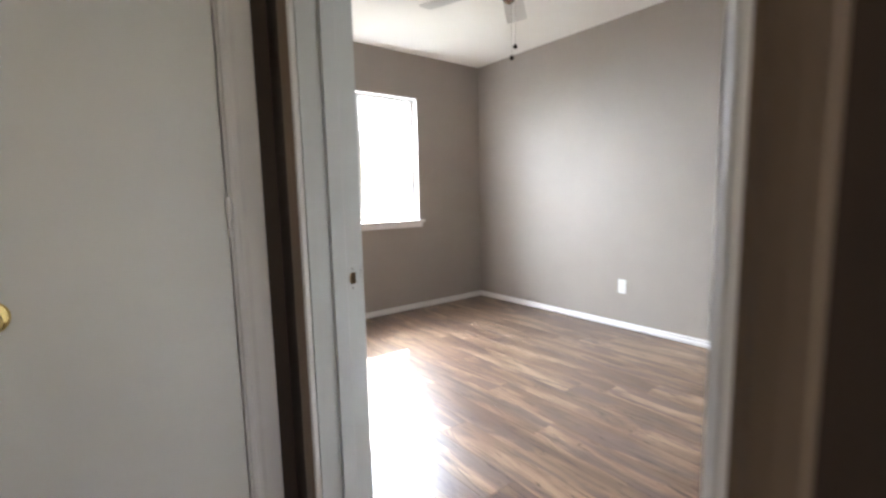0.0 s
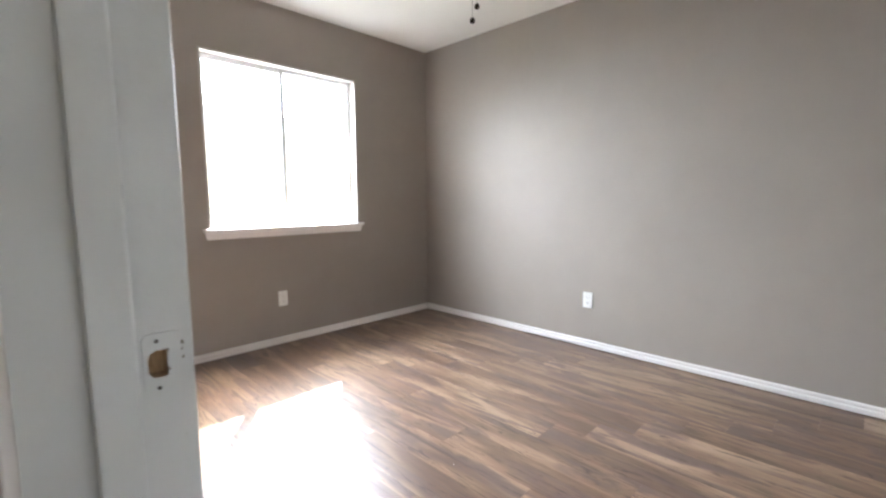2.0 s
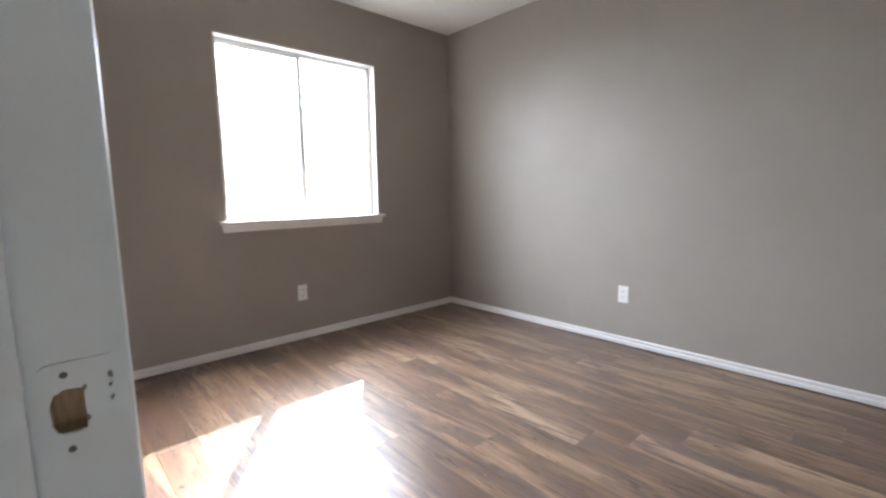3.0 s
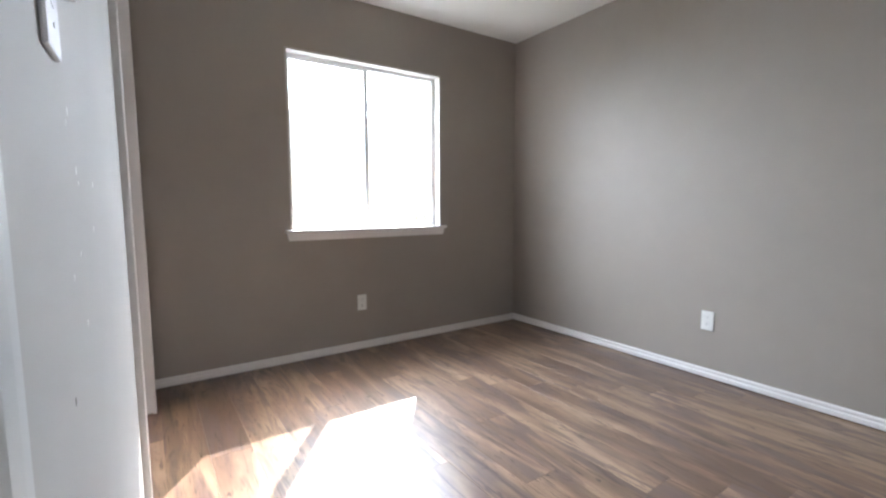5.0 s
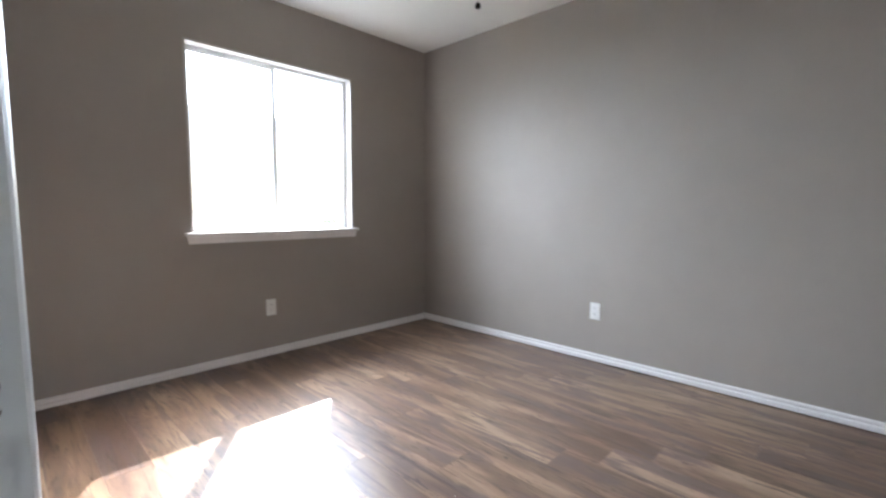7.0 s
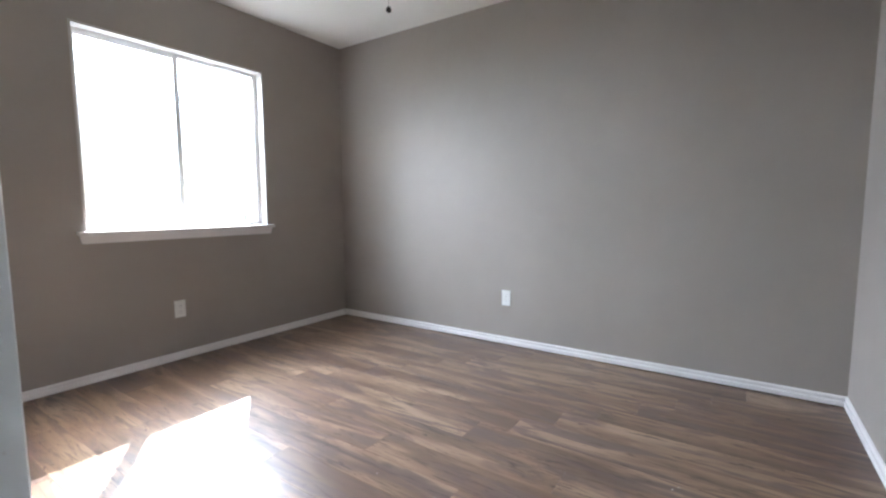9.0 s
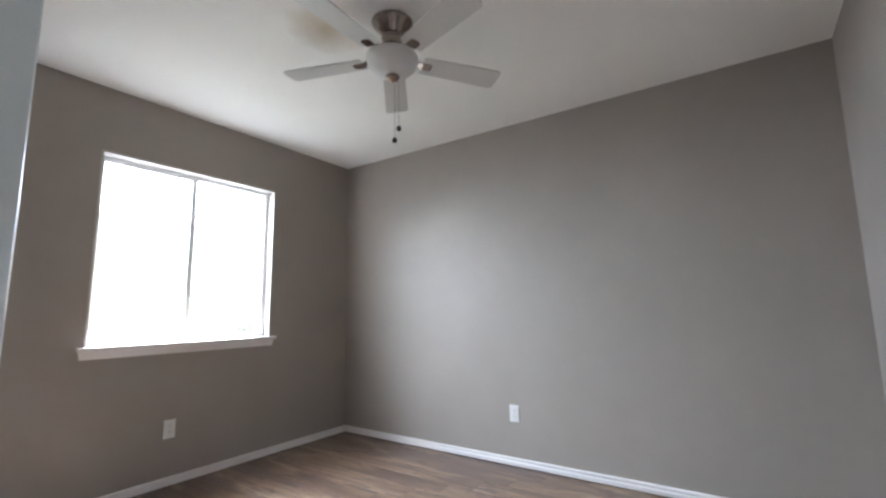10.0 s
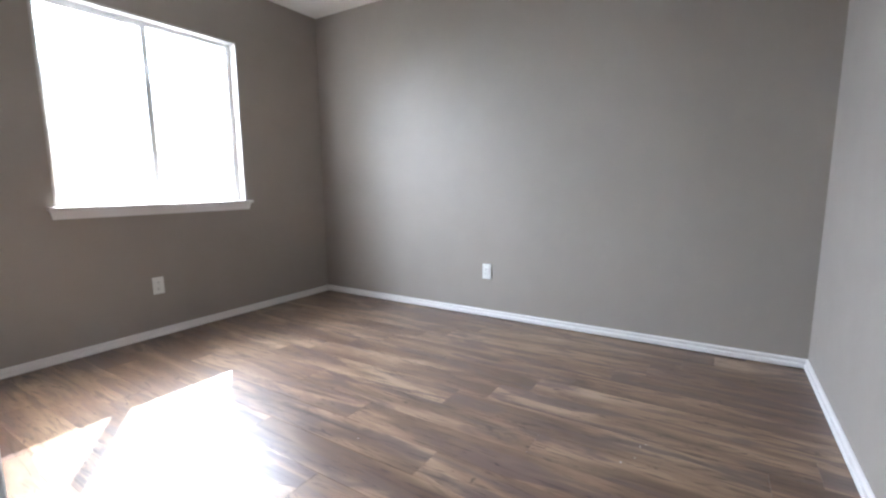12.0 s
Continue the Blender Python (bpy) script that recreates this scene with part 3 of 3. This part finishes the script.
part("sash_rail", boxes((FX0 + 0.032, MX - 0.016, 0.078, 0.100, FZ0 + 0.03, FZ0 + 0.052), (FX0 + 0.032, MX - 0.016, 0.078, 0.100, FZ1 - 0.036, FZ1 - 0.024), bevel=0.0015), VINYL, window)
for z in (1.745, 1.195):
    part("latch", boxes((MX - 0.002, MX + 0.020, 0.064, 0.0765, z - 0.022, z + 0.022), bevel=0.003), VINYL, window, "small sash latch")
for x0, x1, y in ((FX0 + 0.03, MX - 0.014, 0.089), (MX + 0.014, FX1 - 0.03, 0.107)):
    pane = part("pane", boxes((x0, x1, y, y + 0.004, FZ0 + 0.028, FZ1 - 0.022)), GLASS, window, "clear glass pane")
    pane.visible_shadow = False


def stool():
    bm = bmesh.new()
    add_box(bm, WX0 - 0.036, WX1 + 0.036, -0.036, 0.0, WZ0 - 0.0195, WZ0, 0.004)
    add_box(bm, WX0 + 0.0005, WX1 - 0.0005, -0.002, 0.0715, WZ0 - 0.0195, WZ0 - 0.0005)
    return bm


part("window_sill", stool(), TRIM, window, "white painted window stool")
bm = bmesh.new()
xa, xb, zt, zb = WX0 - 0.026, WX1 + 0.026, WZ0 - 0.0195, WZ0 - 0.070
pts = [(xa, zt), (xb, zt), (xb - 0.012, zb), (xa + 0.012, zb)]
f0 = [bm.verts.new((x, -0.015 if z == zt else -0.010, z)) for x, z in pts]
f1 = [bm.verts.new((x, 0, z)) for x, z in pts]
for i in range(4):
    bm.faces.new((f0[i], f0[(i + 1) % 4], f1[(i + 1) % 4], f1[i]))
bm.faces.new(f0)
bm.faces.new(f1)
part("apron", bm, TRIM, window)

# ---- wall fittings ----


def outlet():
    """Duplex outlet, facing -y, centred on the origin of its plate."""
    root = new("wall_outlet")
    part("cover_plate", boxes((-0.035, 0.035, -0.0055, 0, -0.057, 0.057), bevel=0.0028), PLASTIC, root)
    for z in (0.0195, -0.0195):
        sock = part("socket", boxes((-0.0165, 0.0165, -0.0085, -0.005, z - 0.014, z + 0.014), bevel=0.0025), PLASTIC, root)
        for x, h in ((-0.0063, 0.0075), (0.0063, 0.0065)):
            part("slot", boxes((x - 0.0011, x + 0.0011, -0.0088, -0.0084, z - h / 2 + 0.003, z + h / 2 + 0.003)), SLOT, sock, "dark slot")
        part("slot", lathe([(0.0024, -0.0088), (0.0024, -0.0084)], 12, (0, 0, z - 0.0075), "y"), SLOT, sock, "dark slot")
    part("screw", lathe([(0.003, -0.0064), (0.0032, -0.0054)], 12, (0, 0, 0), "y"), PLASTIC, root)
    return tagged(root, "white duplex outlet on the taupe wall", "outlet", "wall outlets")


first = outlet()
first.matrix_world = pose(-1.486, 0, 0.345)
copy_thing(first, pose(0, -1.688, 0.350, 0, 0, -90))

switch = tagged(new("light_switch"), "white toggle light switch on the pale grey wall", "light switch")
part("cover_plate", boxes((-0.035, 0.035, -0.006, 0, -0.057, 0.057), bevel=0.003), SWITCH_PLASTIC, switch)
part("toggle_slot", boxes((-0.006, 0.006, -0.0068, -0.0055, -0.013, 0.013)), SWITCH_PLASTIC, switch)
bm = lathe([(0.0052, -0.004), (0.0050, -0.009), (0.0040, -0.0225), (0.0034, -0.0245), (0.0018, -0.0252)], 20, (0, 0, 0), "y")
bmesh.ops.transform(bm, matrix=Matrix.Rotation(radians(3), 4, "X"), verts=bm.verts)
part("toggle", bm, SWITCH_PLASTIC, switch, "stubby toggle lever", True)
for z in (0.03, -0.03):
    part("screw", lathe([(0.0028, -0.0070), (0.0032, -0.0058)], 12, (0, 0, z), "y"), SWITCH_PLASTIC, switch)
switch.matrix_world = pose(X0 + SKEW * (-2.37 - JL - 0.02), -2.37, 1.246, 0, 0, 89.3)

# specks of filler and a scuff on the wall beside the doorway
west = bpy.data.objects["wall_west"]
for y, z, r, mat in ((-2.285, 1.150, 0.0045, PLASTIC), (-2.300, 1.135, 0.003, PLASTIC), (-2.255, 1.085, 0.005, PLASTIC), (-2.245, 1.070, 0.003, PLASTIC), (-2.10, 1.075, 0.004, PLASTIC), (-2.13, 1.01, 0.004, PLASTIC),
                     (-2.27, 0.985, 0.003, PLASTIC), (-2.33, 0.965, 0.003, PLASTIC), (-2.26, 0.90, 0.0035, PLASTIC), (-2.385, 0.845, 0.005, SCREW)):
    ob = part("wall_speck", flake(chips, r, 0.0003), mat, west, "dark scuff" if mat == SCREW else "white speck of filler")
    ob.matrix_basis = pose(X0 + SKEW * (y - JL - 0.02), y, z, 0, 0, 88.83)

# two bent nails left in the long wall
def nail():
    bm = lathe([(0.0014, 0.0), (0.0014, -0.014), (0.0040, -0.0142), (0.0038, -0.0155)], 10, (0, 0, 0), "y")
    return tagged(finish("nail", bm, ALU), "small bent nail in the taupe wall", "nail", "nails in the wall")


n1 = nail()
n1.matrix_world = pose(0, -2.141, 1.845, -20, 0, -90)
copy_thing(n1, pose(0, -2.42, 1.842, -12, 0, -90))

# ---- ceiling fan ----
FAN = Vector((-1.425, -1.805, 0))
fan = tagged(new("ceiling_fan"), "white five-blade ceiling fan with nickel motor and opal bowl", "ceiling fan")
part("canopy", lathe([(0.096, H - 0.001), (0.100, H - 0.005), (0.099, H - 0.012), (0.091, H - 0.022), (0.077, H - 0.036), (0.062, H - 0.052), (0.053, H - 0.066), (0.050, H - 0.072)], 48, FAN), NICKEL, fan, "brushed nickel canopy", True)
part("motor_housing", lathe([(0.049, H - 0.071), (0.049, H - 0.074), (0.052, H - 0.077), (0.052, H - 0.084), (0.049, H - 0.087), (0.049, H - 0.130), (0.056, H - 0.138), (0.062, H - 0.150), (0.060, H - 0.162)], 48, FAN), NICKEL, fan, "brushed nickel motor housing", True)
part("light_collar", lathe([(0.058, H - 0.161), (0.100, H - 0.164), (0.103, H - 0.170), (0.100, H - 0.177)], 48, FAN), BEAD, fan, "dark collar", True)
part("light_bowl", lathe([(0.106, 2.2635), (0.120, 2.260), (0.1245, 2.249), (0.121, 2.231), (0.109, 2.208), (0.087, 2.186), (0.058, 2.170), (0.030, 2.163), (0.020, 2.162)], 48, FAN), OPAL, fan, "opal glass bowl", True)
part("finial", lathe([(0.032, 2.164), (0.035, 2.158), (0.030, 2.149), (0.018, 2.141), (0.010, 2.135), (0.004, 2.131)], 32, FAN), NICKEL, fan, "nickel finial", True)


def blade_mesh():
    """A flat blade along +x with rounded corners, widening to the tip."""
    bm = bmesh.new()
    r0, r1, w0, w1 = 0.148, 0.556, 0.054, 0.066
    pts = [(r0, -w0), (r0 + 0.01, -w0 - 0.002)]
    for cx, cy, a0 in ((r1 - 0.022, -w1 + 0.022, -90), (r1 - 0.022, w1 - 0.022, 0)):
        for k in range(7):
            a = radians(a0 + 15 * k)
            pts.append((cx + 0.022 * math.cos(a), cy + 0.022 * math.sin(a)))
    pts += [(r0 + 0.01, w0 + 0.002), (r0, w0)]
    lo = [bm.verts.new((x, y, -0.003)) for x, y in pts]
    hi = [bm.verts.new((x, y, 0.003)) for x, y in pts]
    n = len(pts)
    for i in range(n):
        bm.faces.new((lo[i], lo[(i + 1) % n], hi[(i + 1) % n], hi[i]))
    bm.faces.new(lo)
    bm.faces.new(hi)
    return bm


def iron_mesh():
    bm = bmesh.new()
    rows = [(0.055, 0.014, 0.032), (0.100, 0.012, 0.024), (0.132, 0.015, 0.006), (0.150, 0.024, -0.006), (0.186, 0.025, -0.006), (0.198, 0.016, -0.006)]
    tops, bots = [], []
    for x, w, z in rows:
        tops.append([bm.verts.new((x, s * w, z + 0.002)) for s in (-1, 1)])
        bots.append([bm.verts.new((x, s * w, z - 0.003)) for s in (-1, 1)])
    for a, b, c, d in zip(tops, tops[1:], bots, bots[1:]):
        bm.faces.new((a[0], a[1], b[1], b[0]))
        bm.faces.new((c[0], d[0], d[1], c[1]))
        bm.faces.new((a[0], b[0], d[0], c[0]))
        bm.faces.new((a[1], c[1], d[1], b[1]))
    bm.faces.new((tops[0][0], bots[0][0], bots[0][1], tops[0][1]))
    bm.faces.new((tops[-1][0], tops[-1][1], bots[-1][1], bots[-1][0]))
    return bm


for k in range(5):
    m = pose(FAN.x, FAN.y, 2.248, 0, 0, 38 + 72 * k) @ pose(0, 0, 0, -9, 0, 0)
    blade = part("blade", blade_mesh(), BLADE_PAINT, fan)
    blade.matrix_basis = m
    iron = part("blade_iron", iron_mesh(), NICKEL, fan, "nickel blade bracket")
    iron.matrix_basis = m


def pull_chain(x, y, z0, z1):
    ch = part("pull_chain", lathe([(0.0012, z0), (0.0012, z1)], 8, (x, y, 0)), ALU, fan, "thin metal pull chain")
    part("bead", lathe([(0.002, z1 + 0.014), (0.008, z1 + 0.010), (0.0128, z1), (0.011, z1 - 0.008), (0.006, z1 - 0.012), (0.001, z1 - 0.0135)], 20, (x, y, 0)), BEAD, ch, "dark round pull", True)


pull_chain(-1.372, -1.774, 2.17, 1.872)
pull_chain(-1.362, -1.792, 2.172, 1.930)

# ---- shrub outside ----
# the glare over the view outside is put into this very pale leaf colour
FOLIAGE = painted("glare_paled_foliage", (0.46, 0.52, 0.49), (0.54, 0.60, 0.57), 0.6, 20, 0.05)
BARK = painted("grey_bark", (0.20, 0.17, 0.14), (0.28, 0.24, 0.20), 0.85, 60, 0.4)


def shrub_stem(bm, p, q, r0, r1):
    """A tapered stem from p to q."""
    axis = (q - p).normalized()
    side = axis.orthogonal().normalized()
    other = axis.cross(side)
    rings = []
    for c, r in ((p, r0), (q, r1)):
        rings.append([bm.verts.new(c + side * r * math.cos(a) + other * r * math.sin(a)) for a in [math.pi * k / 3 for k in range(6)]])
    for i in range(6):
        bm.faces.new((rings[0][i], rings[0][(i + 1) % 6], rings[1][(i + 1) % 6], rings[1][i]))
    bm.faces.new(rings[1])


def shrub(x, y):
    rnd = random.Random(11)
    root = tagged(new("shrub"), "leafy shrub on the grass outside, its green paled for glare", "shrub")
    base = Vector((x, y, -0.3))
    stems, crown = bmesh.new(), bmesh.new()
    for k in range(9):
        a = 2.4 * k
        tip = base + Vector((0.42 * math.cos(a) * rnd.uniform(0.5, 1), 0.42 * math.sin(a) * rnd.uniform(0.5, 1), rnd.uniform(0.95, 1.6)))
        fork = base.lerp(tip, 0.45) + Vector((rnd.uniform(-0.06, 0.06), rnd.uniform(-0.06, 0.06), 0.08))
        shrub_stem(stems, base, fork, 0.022, 0.012)
        shrub_stem(stems, fork, tip, 0.012, 0.004)
        for _ in range(110):
            c = fork.lerp(tip, rnd.uniform(0.1, 1.12)) + Vector((rnd.gauss(0, 0.10), rnd.gauss(0, 0.10), rnd.gauss(0, 0.08)))
            m = Matrix.Translation(c) @ Matrix.Rotation(rnd.uniform(0, 6.28), 4, "Z") @ Matrix.Rotation(rnd.uniform(-1.1, 0.9), 4, "X")
            l, w = rnd.uniform(0.04, 0.075), rnd.uniform(0.014, 0.024)
            vs = [crown.verts.new(m @ Vector(p)) for p in ((0, 0, 0), (w, l * 0.45, 0.006), (0, l, -0.008), (-w, l * 0.45, 0.006))]
            crown.faces.new((vs[0], vs[1], vs[2]))
            crown.faces.new((vs[0], vs[2], vs[3]))
    part("stems", stems, BARK, root, "thin grey stems")
    part("crown", crown, FOLIAGE, root)


shrub(1.72, 4.1)

# ---- small marks and crumbs ----
for x, y, r in ((-1.344, -2.889, 0.0035), (-1.29, -2.928, 0.0025), (-1.205, -2.934, 0.003), (-1.18, -2.95, 0.0025), (-1.72, -1.98, 0.002)):
    bm = bmesh.new()
    bmesh.ops.create_icosphere(bm, subdivisions=1, radius=r)
    for v in bm.verts:
        v.co *= 0.7 + 0.5 * random.random()
        v.co.z = v.co.z * 0.5 + r * 0.4
    ob = finish("crumb", bm, DUST)
    ob.matrix_world = pose(x, y, 0.0)
    tagged(ob, "small white crumb on the plank floor", "debris", "crumbs on the floor")

# ---- floor planks ----
PW, PL = 0.16, 1.22
mesh_cache = {}


def plank_mesh(w, l):
    key = (round(w, 3), round(l, 3))
    if key not in mesh_cache:
        bm = bmesh.new()
        c, z, zb = 0.0005, 0.0, -0.009
        lo = [bm.verts.new(p) for p in ((0, 0, zb), (w, 0, zb), (w, l, zb), (0, l, zb))]
        mid = [bm.verts.new(p) for p in ((0, 0, z - c), (w, 0, z - c), (w, l, z - c), (0, l, z - c))]
        hi = [bm.verts.new(p) for p in ((c, c, z), (w - c, c, z), (w - c, l - c, z), (c, l - c, z))]
        for a, b in ((lo, mid), (mid, hi)):
            for i in range(4):
                bm.faces.new((a[i], a[(i + 1) % 4], b[(i + 1) % 4], b[i]))
        bm.faces.new(hi)
        bmesh.ops.recalc_face_normals(bm, faces=bm.faces)
        me = bpy.data.meshes.new("plank")
        bm.to_mesh(me)
        bm.free()
        me.materials.append(WOOD)
        mesh_cache[key] = me
    return mesh_cache[key]


def lay(x_lo, x_hi, y_lo, y_hi):
    k = math.floor((x_lo + 1.628) / PW)
    while -1.628 + k * PW < x_hi - 0.004:
        xa, xb = max(x_lo, -1.628 + k * PW), min(x_hi, -1.628 + (k + 1) * PW)
        # end joints: the row at k = 2 meets at -2.11, the one at k = 5 at -2.56
        joint = -2.11 - (k - 2) * 0.15 if k >= 2 else -2.11 + ((k - 2) * 0.467) % PL
        y = joint - PL * math.ceil((joint - y_lo) / PL)
        while y < y_hi - 0.004:
            ya, yb = max(y_lo, y), min(y_hi, y + PL)
            if yb - ya > 0.01 and xb - xa > 0.005:
                ob = new("plank", plank_mesh(xb - xa - 0.0006, yb - ya - 0.0006))
                ob.parent = floor
                ob.matrix_basis = pose(xa + 0.0003, ya + 0.0003, 0)
            y += PL
        k += 1


lay(X0, 0.0, Y0, 0.0)
lay(XHL, X0, YHB, YE)
lay(X0 - 0.66, X0, -2.04, 0.0)
